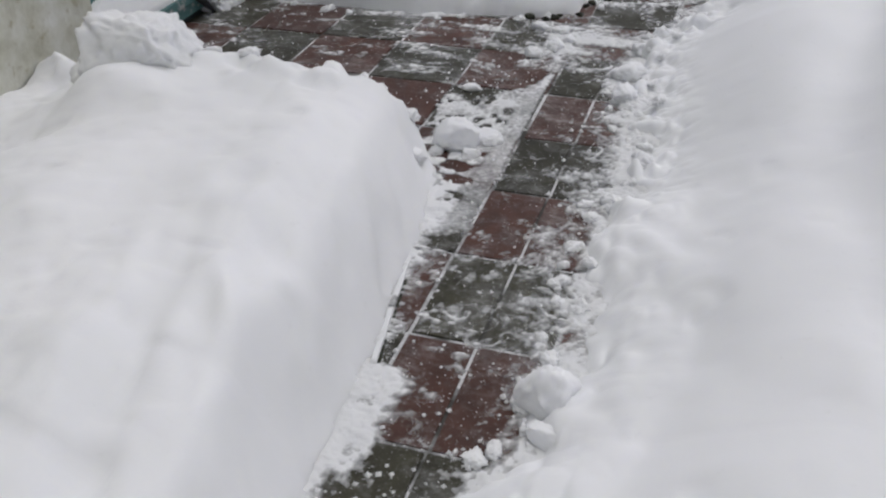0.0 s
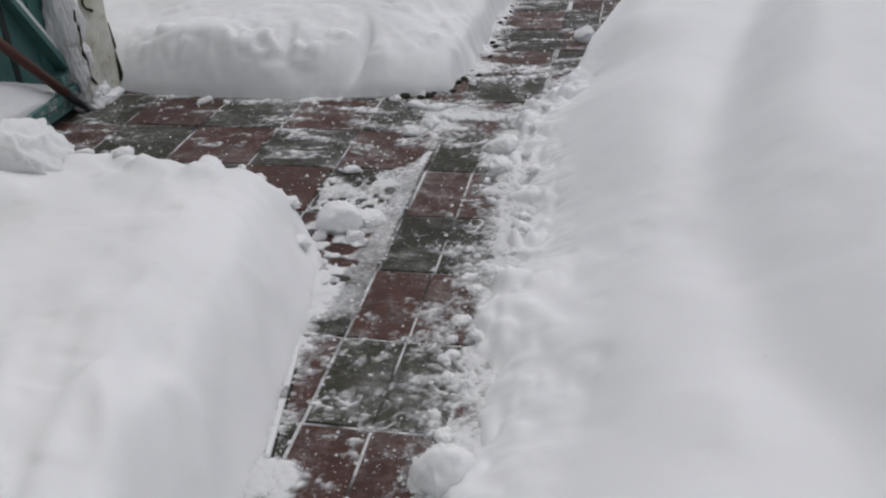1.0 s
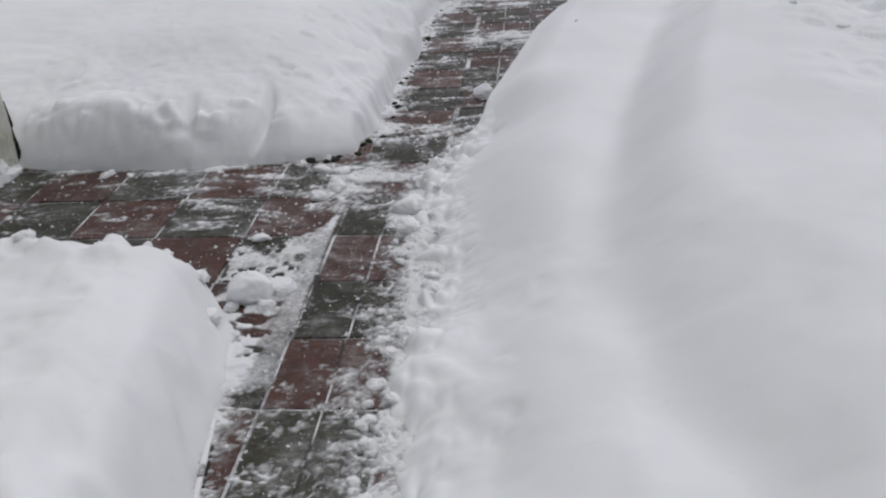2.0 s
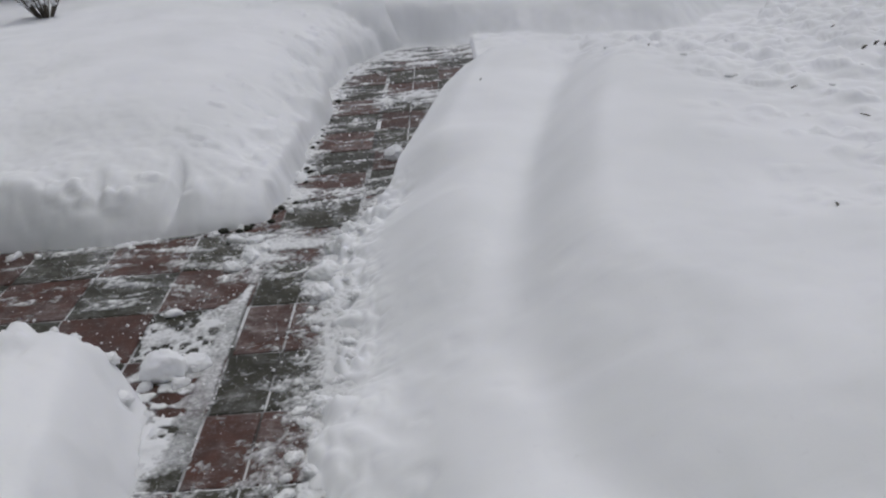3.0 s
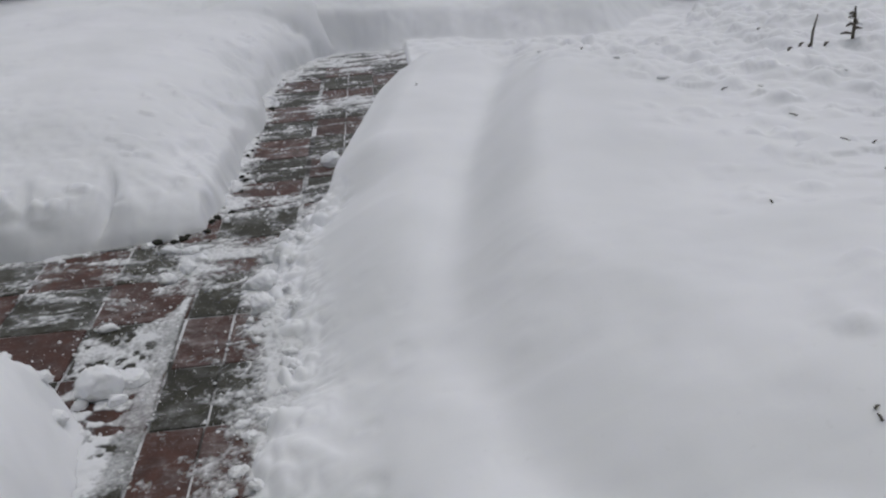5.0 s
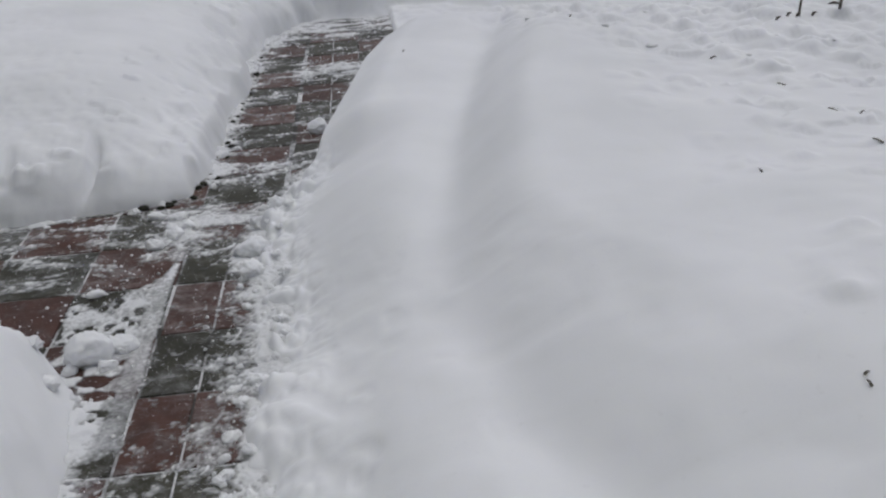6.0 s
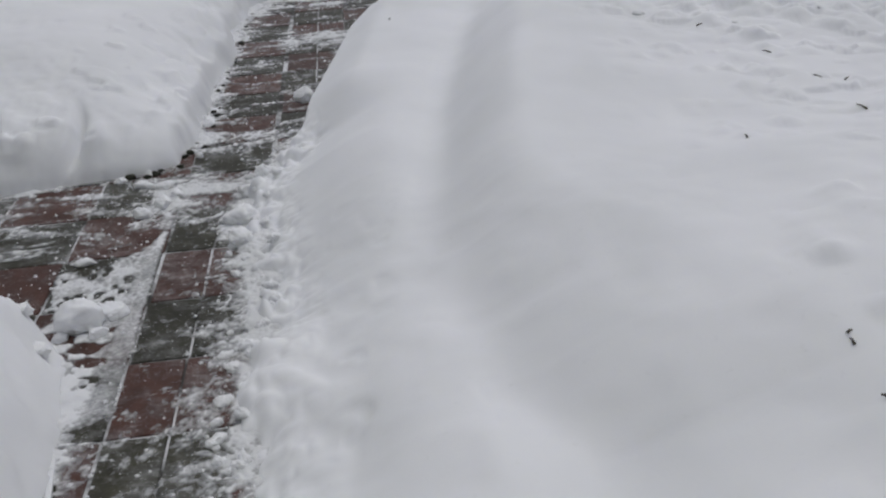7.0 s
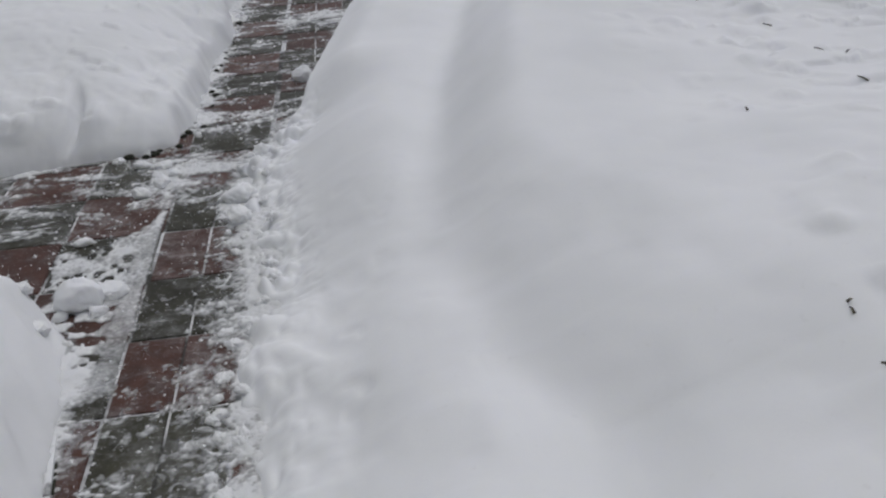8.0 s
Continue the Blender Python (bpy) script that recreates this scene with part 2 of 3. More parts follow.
def back_bank(x, y):
    w = 0.03 * fbm(x, y, 0.5, 13, 1)
    chew = 0.016 * fbm(x, y, 0.09, 14, 2)
    df = y - back_front(x) + w
    ds = back_side(y) - x + w + chew
    # the shovel's upright cut, then the slope of thrown snow above it
    step = np.interp(x, [-1.6, -1.35, -1.03, -0.8, -0.45, -0.1], [0.12, 0.14, 0.19, 0.15, 0.105, 0.07]) + 0.018 * fbm(x, y, 0.3, 20, 2)
    cut = 0.8 * step * (1 - np.exp(-np.maximum(df, 0) / 0.085)) + (0.47 - 0.8 * step) * (1 - np.exp(-np.maximum(df, 0) / 0.55)) + 0.004 * fbm(x, y, 0.06, 42, 2) * smooth(df, 0.01, 0.06)
    side = 0.085 * smooth(ds, 0.0, 0.045) + 0.39 * (1 - np.exp(-np.maximum(ds - chew - 0.02, 0) / 0.36))
    both = np.minimum(df, ds)
    h = -0.025 * np.log(np.exp(-cut / 0.025) + np.exp(-side / 0.025)) + 0.0173
    h = h * smooth(both, -0.005, 0.012) + 0.02 * smooth(both, 0.3, 1.6)
    h = h + smooth(both, 0.03, 0.3) * (0.035 * fbm(x, y, 0.6, 15, 1) + 0.006 * fbm(x, y, 0.25, 16, 1) - 0.006 * smooth(fbm(x, y, 0.14, 17, 2), 0.6, 1.0))
    # crust broken along the top of the cut
    crust = bell(df, 0.13, 0.09) * smooth(ds, 0.1, 0.3)
    h = h + crust * (0.008 * np.maximum(fbm(x, y, 0.15, 22, 2), 0) - 0.006 * smooth(fbm(x * 1.2, y, 0.10, 24, 2), 0.3, 0.6) + 0.004 * fbm(x, y, 0.04, 48, 2))
    # broken lumps along the path side, and the marks of the blade in that face
    edge = bell(ds, 0.12, 0.13) * smooth(df, 0.05, 0.3)
    h = h + edge * (0.04 * fbm(x, y, 0.25, 18, 2) + 0.03 * np.abs(fbm(x, y, 0.13, 19, 3)) - 0.03 * smooth(fbm(x, y, 0.16, 47, 2), 0.25, 0.7) + 0.005 * fbm(x, y, 0.035, 46, 2))
    h = h - 0.085 * bell(x + 0.2 * (df - 0.2) ** 2 / 0.04 * 0.3, -0.45, 0.022) * bell(df, 0.17, 0.12) + 0.035 * bell(x, -0.37, 0.05) * bell(df, 0.11, 0.07)
    h = h - 0.03 * bell(x, -0.80, 0.03) * bell(df, 0.18, 0.09) - 0.03 * bell(x, -1.0, 0.05) * bell(df, 0.24, 0.05) + 0.03 * bell(x, -1.25, 0.2) * bell(df, 0.2, 0.1)
    # a slab of crust broken off along a slant, and small clods left on the slope
    slant = df - 0.24 + 0.42 * (x + 1.08) + 0.02 * fbm(x, y, 0.08, 67, 2)
    h = h - 0.012 * smooth(-slant, -0.004, 0.012) * smooth(slant, -0.10, -0.02) * smooth(x, -1.12, -1.02) * smooth(-x, 0.55, 0.72)
    h = h + 0.016 * smooth(both, 0.06, 0.12) * smooth(0.7 - both, 0.0, 0.3) * smooth(fbm(x, y, 0.10, 68, 2), 0.62, 0.85)
    far = smooth(-(y - 4.2 - 0.75 * (x + 2.3)) + 0.05 * fbm(x, y, 0.2, 21, 3), -0.02, 0.08)
    h = np.where(x < -0.6, 0.2 + (h - 0.2) * far, h)
    h = h * np.where(y > 4.2, smooth(0.6 - x, 0.0, 0.3), 1.0)
    return np.where((df < 0) | (ds < 0), -0.03, h)


def hollow_line(y):
    return np.interp(y, [-1.6, -1.3, -1.05, -0.66, -0.26, 0.58, 1.83, 2.6], [1.20, 1.07, 1.03, 0.975, 1.0, 1.13, 1.42, 1.6])


def open_snow(x, y):
    broad = x - right_edge(y)
    u = broad + (0.3 + 0.7 * smooth(-y, -1.0, -0.8)) * (0.024 * fbm(x, y, 0.16, 23, 2) + 0.012 * fbm(x, y, 0.06, 24, 1))
    soft = smooth(-y, -1.1, -0.7)
    gentle = 0.03 * smooth(u, 0.0, 0.05) + 0.24 * smooth(broad, 0.0, 0.62)
    steep = 0.17 * smooth(broad + 0.3 * (u - broad), 0.0, 0.07) + 0.12 * smooth(broad, 0.02, 0.30)
    h = gentle * soft + steep * (1 - soft)
    v = x - hollow_line(y)
    wide = np.interp(y, [-1.6, -0.4, 0.6, 2.5], [0.80, 0.34, 0.32, 0.5])
    h = h - 0.045 * bell(v, -0.04, 0.15) * smooth(-y, -2.9, -2.3) + 0.16 * smooth(v / wide, -0.35, 0.95) * smooth(-y, -3.0, -1.2)
    h = h - 0.014 * bell(v, -0.03, 0.08) * smooth(y, -0.3, 0.5) * smooth(-y, -2.7, -2.2)
    h = h + 0.014 * smooth(v, 0.14, 0.28) * smooth(y, -0.3, 0.5) * smooth(-y, -2.3, -1.6)
    h = h - 0.10 * smooth(v, 0.35, 1.3) * smooth(y, -0.8, 0.5) + 0.16 * smooth(y, 0.6, 2.6) * smooth(x - 0.2 * y, 1.5, 2.6)
    h = h + 0.15 * smooth(-y, 0.0, 2.2) * smooth(v, -0.1, 1.2) - 0.02 * smooth(-y, -1.0, 0.5)
    h = h + 0.035 * bell(u, 0.14, 0.10) * smooth(-y, 0.62, 0.8)
    lumps = bell(u, 0.08, 0.12) * smooth(0.30 - broad, 0.0, 0.12) * smooth(y, -0.75, -0.45) * smooth(-y, -1.0, -0.75)
    h = h + lumps * (0.034 * fbm(x, y, 0.15, 25, 3) + 0.034 * np.abs(fbm(x, y, 0.075, 26, 3)) + 0.010 * bell(u, 0.04, 0.07) * fbm(x, y, 0.03, 32, 2) - 0.014)
    clods = bell(u, 0.06, 0.13) * smooth(-y, 0.5, 0.75)
    h = h + clods * (0.018 * fbm(x, y, 0.2, 35, 2) + 0.020 * np.abs(fbm(x, y, 0.07, 36, 2)) - 0.004)
    h = h + 0.02 * bell(u, 0.03, 0.08) * smooth(-y, -1.0, -0.8) * fbm(x, y, 0.09, 27, 2) + 0.014 * smooth(broad, 0.1, 0.4) * fbm(x, y, 0.8, 28, 1)
    rough = smooth(x - 1.55 - 0.1 * y, 0.0, 0.6)
    h = h + rough * (0.020 * fbm(x, y, 0.3, 29, 2) + 0.035 * np.maximum(fbm(x, y, 0.14, 30, 2) - 0.35, 0))
    broken = smooth(x + 0.25 * y - 2.0, 0.0, 0.4) * smooth(y, 0.5, 1.5)
    h = h + broken * (0.034 * np.abs(fbm(x, y, 0.22, 34, 3)) + 0.017 * fbm(x, y, 0.09, 45, 3))
    h = h + smooth(-y, 1.0, 1.6) * bell(broad, 0.25, 0.25) * (0.016 * fbm(x, y, 0.2, 33, 2))
    lip = (y + 0.867) * 0.63 + (x - 0.368) * 0.78
    along = (x - 0.368) * 0.63 - (y + 0.867) * 0.78
    across = lip + 0.02 * fbm(x, y, 0.15, 69, 2)
    h = h + smooth(along, 0.0, 0.08) * smooth(0.55 - along, 0.0, 0.25) * (0.013 * bell(across, 0.02, 0.05) - 0.016 * bell(across, -0.07, 0.07))
    # clods that have sunk into the rough part of the field, half snowed over
    for cx, cy, w_, up in ((2.181, -0.242, 0.045, 0.030), (2.506, 0.675, 0.035, 0.022), (1.778, -1.278, 0.03, 0.007), (2.57, 0.26, 0.035, 0.022), (2.66, 0.18, 0.035, 0.022), (1.98, -0.38, 0.035, 0.014), (2.05, 0.62, 0.04, 0.016), (1.93, 0.75, 0.035, 0.016), (2.30, 0.05, 0.05, 0.016)):
        h = h + up * np.exp(-((((x - cx) ** 2 + (y - cy) ** 2) / w_ ** 2) ** 1.6))
    h = h + 0.022 * smooth(x + 0.2 * y, 2.0, 2.3) * smooth(y, -0.6, 0.3) * smooth(fbm(x, y, 0.13, 40, 2), 0.45, 0.75)
    # soft blotches and little pits
    near = smooth(broad, 0.08, 0.3) * smooth(-y, -0.2, 0.9)
    h = h + near * (0.006 * fbm(x, y, 0.14, 37, 2) - 0.009 * smooth(fbm(x, y, 0.11, 38, 2), 0.35, 0.95) * smooth(-broad, -0.75, -0.35))
    end = np.interp(x, [0.9, 1.2, 1.65, 2.1, 2.6, 2.85, 3.2, 4, 6], [3.0, 3.0, 2.95, 2.6, 2.7, 3.15, 3.7, 4.3, 4.9]) + 0.06 * fbm(x, y, 0.3, 31)
    h = h * smooth(end - y, 0.0, 0.22)
    return np.where((u < 0) | (end < y), -0.03, h)


def far_snow(x, y):
    d = y - np.interp(x, [-0.3, 0.3, 0.7, 1.1, 1.4, 2, 2.6, 3, 3.5, 4.5, 8], [3.9, 4.16, 4.2, 4.2, 4.0, 3.75, 3.75, 4.2, 4.9, 5.5, 6.4]) + 0.04 * fbm(x, y, 0.3, 41)
    top = np.interp(x, [0, 0.3, 1.2, 2.5, 5], [0.5, 0.46, 0.36, 0.40, 0.40])
    run = np.interp(x, [0.9, 1.5], [0.25, 0.7])
    h = top * (0.6 * smooth(d / run, 0, 0.9) + 0.4 * smooth(d / run, 0.0, 2.0)) + 0.03 * fbm(x, y, 0.7, 42) * smooth(d, 0, 0.4)
    floor_ = np.where(x > 1.0, 0.05 + 0.02 * fbm(x, y, 0.2, 43), -0.03)
    return np.where(d < 0, floor_, np.maximum(h, floor_))


def thin_snow(x, y):
    """What the shovel left on the paving: only what rises over the tiles shows."""
    r = np.maximum(right_edge(y) - x, 0)
    wx, wy = x + 0.05 * fbm(x, y, 0.22, 50, 2), y + 0.03 * fbm(x, y, 0.25, 49, 2)
    patch = fbm(wx, wy, 0.08, 51, 4, 0.72)
    stroke = fbm(wx * 0.28 + 0.1 * wy, wy * 1.15 - 0.12 * wx, 0.05, 54, 4, 0.6)
    fine = fbm(x, y, 0.014, 53, 2, 0.6)
    swept = np.maximum(smooth(y, 0.85, 1.1), smooth(-x, 0.3, 0.45))
    grain = (1 - swept) * (0.7 * patch + 0.3 * stroke) + swept * (0.4 * patch + 0.85 * stroke)
    # the main path: barer along its middle, a film towards the deep snow
    lane = smooth(x, -0.01, 0.01) * smooth(-y, -0.45, -0.3)
    bias = -0.20 + 0.08 * lane * smooth(-y, 0.4, 0.7) - 0.06 * lane * smooth(-x, -0.19, -0.16) * smooth(y, -1.08, -1.0) + 0.10 * lane * smooth(x, 0.175, 0.2)
    bias = bias + lane * (0.05 * smooth(y, -1.42, -1.38) * smooth(-y, 1.04, 1.08) + 0.12 * smooth(-y, 1.7, 1.8))
    thrown = smooth(y, -0.75, -0.5) * smooth(-y, -1.1, -0.8)
    bias = bias + thrown * (0.75 * np.exp(-r / 0.05) + 0.25 * np.exp(-r / 0.12)) + (1 - thrown) * 0.7 * np.exp(-r / 0.035) * smooth(-y, -1.1, 0.0)
    # the trodden strip beside it, with a scraped band along the joint
    tip = 0.12 + 0.7 * (x + 0.02) - y + 0.08 * fbm(x, y, 0.12, 58, 2)
    strip = smooth(x + 0.05 * fbm(x, y, 0.14, 57, 3), -0.38, -0.32) * smooth(-x, 0.0, 0.02) * smooth(tip, -0.03, 0.05) * smooth(y, -1.02, -0.9)
    prints = smooth(fbm(x, y, 0.045, 55, 2), 0.30, 0.5) * smooth(-x, 0.06, 0.11)
    scraped = smooth(x, -0.11, -0.08)
    bias = bias + strip * (0.68 - 0.72 * prints - 0.08 * scraped - 0.2 * smooth(-y, 0.5, 0.65))
    # the crossing, the foot of the banks
    bias = bias + 0.62 * bell(x, -0.03, 0.15) * bell(y, 0.40, 0.24) + 0.5 * bell(x, 0.1, 0.2) * bell(y, 0.62, 0.16)
    bias = bias - 0.9 * bell(x, 0.17, 0.07) * bell(y, 0.80, 0.07)
    bias = bias - 0.45 * smooth(-x, 0.34, 0.37) * smooth(-y, -0.01, 0.02) + smooth(y, 0.05, 0.12) * (0.05 * smooth(-x, 0.3, 0.4) + 0.20 * smooth(x, -1.0, -0.4) * smooth(-x, 0.0, 0.1))
    bias = bias + 0.32 * np.exp(-np.maximum(back_front(x) - y, 0) / 0.02) * smooth(-x, 0.0, 0.2)
    foot = np.maximum(x - near_edge(y), 0)
    bias = bias + 0.6 * np.exp(-foot / 0.04) * smooth(-y, 0.5, 0.7) + 0.4 * np.exp(-foot / 0.05) * bell(y, -0.78, 0.2)
    bias = bias + 0.8 * smooth(-x, -0.075, 0.0) * smooth(-y, 1.50, 1.56) * smooth(y, -1.90, -1.78)
    bias = bias + 0.7 * np.exp(-np.maximum(x - back_side(y), 0) / 0.07) * smooth(y, 0.9, 1.1) + 0.14 * smooth(y, 0.9, 1.2)
    bias = bias + 0.55 * bell(y, 2.75, 0.22) * smooth(x, 0.25, 0.4) + 0.45 * smooth(y, 3.5, 3.9) + 0.4 * bell(y, 1.05, 0.15)
    scratch = smooth(0.07 - np.abs(fbm(wx, wy * 1.3, 0.10, 44, 2)), 0.0, 0.05) * smooth(fbm(x, y, 0.16, 43, 2), -0.1, 0.25)
    cover = bias + (0.62 - strip * (0.36 + 0.14 * scraped)) * grain + (0.19 - 0.10 * strip + 0.06 * swept) * fine + 0.34 * scratch * (1 - strip)
    z = 0.0075 * cover + 0.012 * np.maximum(cover - 0.45, 0) * (0.6 + fbm(x, y, 0.06, 56, 2))
    return np.minimum(z, 0.016)


def sheet(name, xs, ys, height, mat, floor_=-0.012, jitter=0.0):
    """A mesh over the grid xs by ys, without the squares that lie wholly under the paving."""
    gx, gy = np.meshgrid(xs, ys)
    gz = height(gx, gy)
    if jitter:
        gx = gx + jitter * fbm(gx + gz, gy - gz, 0.07, 61, 2)
        gy = gy + jitter * fbm(gx - gz, gy + gz, 0.07, 62, 2)
    rows, cols = gx.shape
    index = np.arange(rows * cols).reshape(rows, cols)
    quads = np.stack([index[:-1, :-1], index[:-1, 1:], index[1:, 1:], index[1:, :-1]], -1).reshape(-1, 4)
    quads = quads[(gz.ravel()[quads] > floor_).any(1)]
    used = np.unique(quads)
    back = np.zeros(rows * cols, np.int64)
    back[used] = np.arange(len(used))
    verts = np.stack([gx, gy, np.maximum(gz, -0.03)], -1).reshape(-1, 3)[used]
    me = bpy.data.meshes.new(name)
    me.from_pydata(verts.tolist(), [], back[quads].tolist())
    me.polygons.foreach_set("use_smooth", [True] * len(me.polygons))
    me.materials.append(mat)
    return new(name, me)


def steps(*spans):
    """Grid lines: start, then (end, spacing) spans."""
    out = [spans[0]]
    for end, step in spans[1:]:
        count = max(1, round((end - out[-1]) / step))
        out += list(np.linspace(out[-1], end, count + 1)[1:])
    return np.array(out)


# ---- ground and snow ----
me = bpy.data.meshes.new("ground")
R = 600.0
me.from_pydata([(-R, -R, -0.035), (R, -R, -0.035), (R, R, -0.035), (-R, R, -0.035)], [], [(0, 1, 2, 3)])
me.materials.append(SNOW)
tagged(new("ground", me), "snow-covered ground of the yard reaching the horizon", "ground", kind="structure")
tagged(sheet("snow_bank", steps(-1.62, (0.15, 0.0125)), steps(-3.4, (-2.2, 0.03), (-0.35, 0.0125)), near_bank, SNOW, jitter=0.006),
       "knee-high shovelled snow bank with a crumbled rim beside the paving", "snow bank", "snow banks along the path", "structure")
tagged(sheet("snow_bank", steps(-5.0, (-1.7, 0.05), (0.6, 0.014)), steps(0.5, (1.8, 0.0125), (4.4, 0.022), (8.0, 0.06)), back_bank, SNOW, jitter=0.003),
       "tall shovel-cut snow bank with gouged face behind the side path", "snow bank", "snow banks along the path", "structure")
tagged(sheet("snow_field", steps(0.2, (0.62, 0.007), (1.7, 0.0105), (3.6, 0.02), (6.0, 0.05)), steps(-4.0, (-2.0, 0.04), (-0.8, 0.0125), (1.1, 0.008), (4.8, 0.02)), open_snow, SNOW),
       "smooth wind-rounded deep snow with a shallow hollow", "snow field", kind="structure")
tagged(sheet("snow_field", steps(-0.5, (4.0, 0.02), (9.0, 0.06)), steps(3.0, (5.2, 0.02), (14.0, 0.1)), far_snow, SNOW),
       "far snow bank closing the end of the cleared path", "snow field", kind="structure")
tagged(sheet("snow_remains", steps(-1.66, (-0.4, 0.008), (0.42, 0.0048), (1.2, 0.010)), steps(-2.2, (0.2, 0.0048), (1.2, 0.007), (4.3, 0.011)), thin_snow, CRUMB, floor_=0.0),
       "thin trodden and scraped snow left on the tiles", "snow", kind="stuff")


# ---- helpers for things ----
def part(name, bm, mat, parent=None, label=""):
    me = bpy.data.meshes.new(name)
    bm.to_mesh(me)
    bm.free()
    me.materials.append(mat)
    ob = new(name, me)
    if parent:
        ob.parent = parent
    return tagged(ob, label)


def box(bm, lo, hi, bevel=0.0):
    r = bmesh.ops.create_cube(bm, size=1.0)
    for v in r["verts"]:
        v.co = Vector([lo[k] + (v.co[k] + 0.5) * (hi[k] - lo[k]) for k in range(3)])
    if bevel:
        edges = list({e for v in r["verts"] for e in v.link_edges})
        bmesh.ops.bevel(bm, geom=edges, offset=bevel, segments=2, affect="EDGES", profile=0.6)
    return r


def tube(bm, points, radii, sides=10):
    """A bent, tapering round bar through the points."""
    rings = []
    for k, p in enumerate(points):
        a, b_ = Vector(points[max(k - 1, 0)]), Vector(points[min(k + 1, len(points) - 1)])
        q = (b_ - a).to_track_quat("Z", "Y")
        rings.append([bm.verts.new(Vector(p) + q @ Vector((radii[k] * math.cos(i * math.tau / sides), radii[k] * math.sin(i * math.tau / sides), 0))) for i in range(sides)])
    for r0, r1 in zip(rings, rings[1:]):
        for i in range(sides):
            bm.faces.new((r0[i], r0[(i + 1) % sides], r1[(i + 1) % sides], r1[i])).smooth = True
    bm.faces.new(rings[0][::-1])
    bm.faces.new(rings[-1])


def lump(bm, at, size, seed, level=3, ragged=0.25, facets=6, cuts=()):
    """A broken lump of packed snow: a ball cut by uneven planes, with crumbled faces."""
    rng = random.Random(seed)
    planes = [(Vector(n_).normalized(), far) for n_, far in cuts]
    for k in range(facets):
        n_ = Vector((rng.gauss(0, 1), rng.gauss(0, 1), rng.gauss(0.15, 0.8))).normalized()
        planes.append((n_, rng.uniform(0.55, 0.85)))
    made = bmesh.ops.create_icosphere(bm, subdivisions=level, radius=1.0)["verts"]
    for v in made:
        d = v.co.normalized()
        p = d * (1 + 0.5 * ragged * noise.noise(d * 1.5 + Vector((seed, 0, 0))))
        for n_, far in planes:
            p -= n_ * (max(p.dot(n_) - far, 0) * 0.85)
        k = 1 + 0.5 * ragged * noise.noise(d * 3.3 + Vector((0, seed, 0))) + 0.4 * ragged * noise.noise(d * 7 + Vector((0, 0, seed)))
        k += 0.28 * ragged * noise.noise(d * 15 + Vector((seed, seed, 0)))
        v.co = Vector(at) + Vector([1.15 * p[i] * k * size[i] for i in range(3)])
    for f in {f for v in made for f in v.link_faces}:
        f.smooth = True


# ---- house ----
WALL_X = -1.62
house = tagged(new("house"), "house wall of stained flaking whitewashed plaster with a doorway", "house", kind="structure")


def wall(name, lo, hi, seed):
    """A plastered wall with a rough, chipped face."""
    bm = bmesh.new()
    box(bm, lo, hi)
    bmesh.ops.subdivide_edges(bm, edges=bm.edges[:], cuts=24, use_grid_fill=True)
    for v in bm.verts:
        p = v.co * 3.0 + Vector((seed, 0, 0))
        v.co += Vector((0.016 * noise.noise(p) + 0.008 * noise.noise(p * 4), 0.014 * noise.noise(p * 1.7), 0))
    for f in bm.faces:
        f.smooth = True
    return part(name, bm, PLASTER, house)


wall("wall", (WALL_X - 0.35, -1.6, -0.03), (WALL_X, -0.32, 1.2), 1.0)
wall("wall", (WALL_X - 0.35, 0.50, -0.03), (WALL_X + 0.005, 0.76, 1.2), 2.0)
wall("wall", (WALL_X - 0.35, -6.0, -0.03), (WALL_X, -1.6, 2.8), 3.0)
wall("wall", (WALL_X - 0.35, -1.6, 1.9), (WALL_X, 0.76, 2.8), 4.0)
wall("wall", (WALL_X - 0.35, -1.6, 1.2), (WALL_X, -0.32, 1.9), 5.0)
wall("wall", (WALL_X - 0.35, 0.50, 1.2), (WALL_X + 0.005, 0.76, 1.9), 6.0)

# unseen end wall, added to keep sky light off the bank's left part
wall("wall", (-6.0, 0.41, -0.03), (WALL_X - 0.35, 0.76, 2.8), 8.0)
# made-up wall behind the camera that blocks sky and darkens the near snow
wall("wall", (WALL_X - 0.35, -4.3, -0.03), (6.0, -3.95, 2.8), 7.0)

door = tagged(new("door_1"), "teal-painted plank door standing in the plaster doorway", "door", kind="structure")
for k in range(6):
    bm = bmesh.new()
    y0 = -0.34 + 0.148 * k
    box(bm, (WALL_X - 0.15, y0 + 0.003, 0.10), (WALL_X - 0.122 + 0.005 * (k % 2), y0 + 0.145, 1.9), 0.004)
    part("plank", bm, TEAL, door)
# thin dark bar on the planks: a line of shade put in as colour
bm = bmesh.new()
box(bm, (WALL_X - 0.12, 0.20, 0.14), (WALL_X - 0.112, 0.235, 1.9), 0.003)
part("shade_strip", bm, SHADEWOOD, door, "dark strip painted as shade on the door")
sill = tagged(new("door_sill"), "teal-painted wooden door sill, chipped and worn", "sill", kind="structure")
bm = bmesh.new()
box(bm, (WALL_X - 0.24, -0.32, 0.085), (WALL_X - 0.03, 0.49, 0.128), 0.006)
part("tread", bm, CHIPPED, sill)
bm = bmesh.new()
box(bm, (WALL_X - 0.24, -0.32, 0.03), (WALL_X - 0.05, 0.49, 0.083), 0.004)
part("riser", bm, CHIPPED, sill, "chipped recessed board")
# base coloured near black for the shadow beneath the sill
bm = bmesh.new()
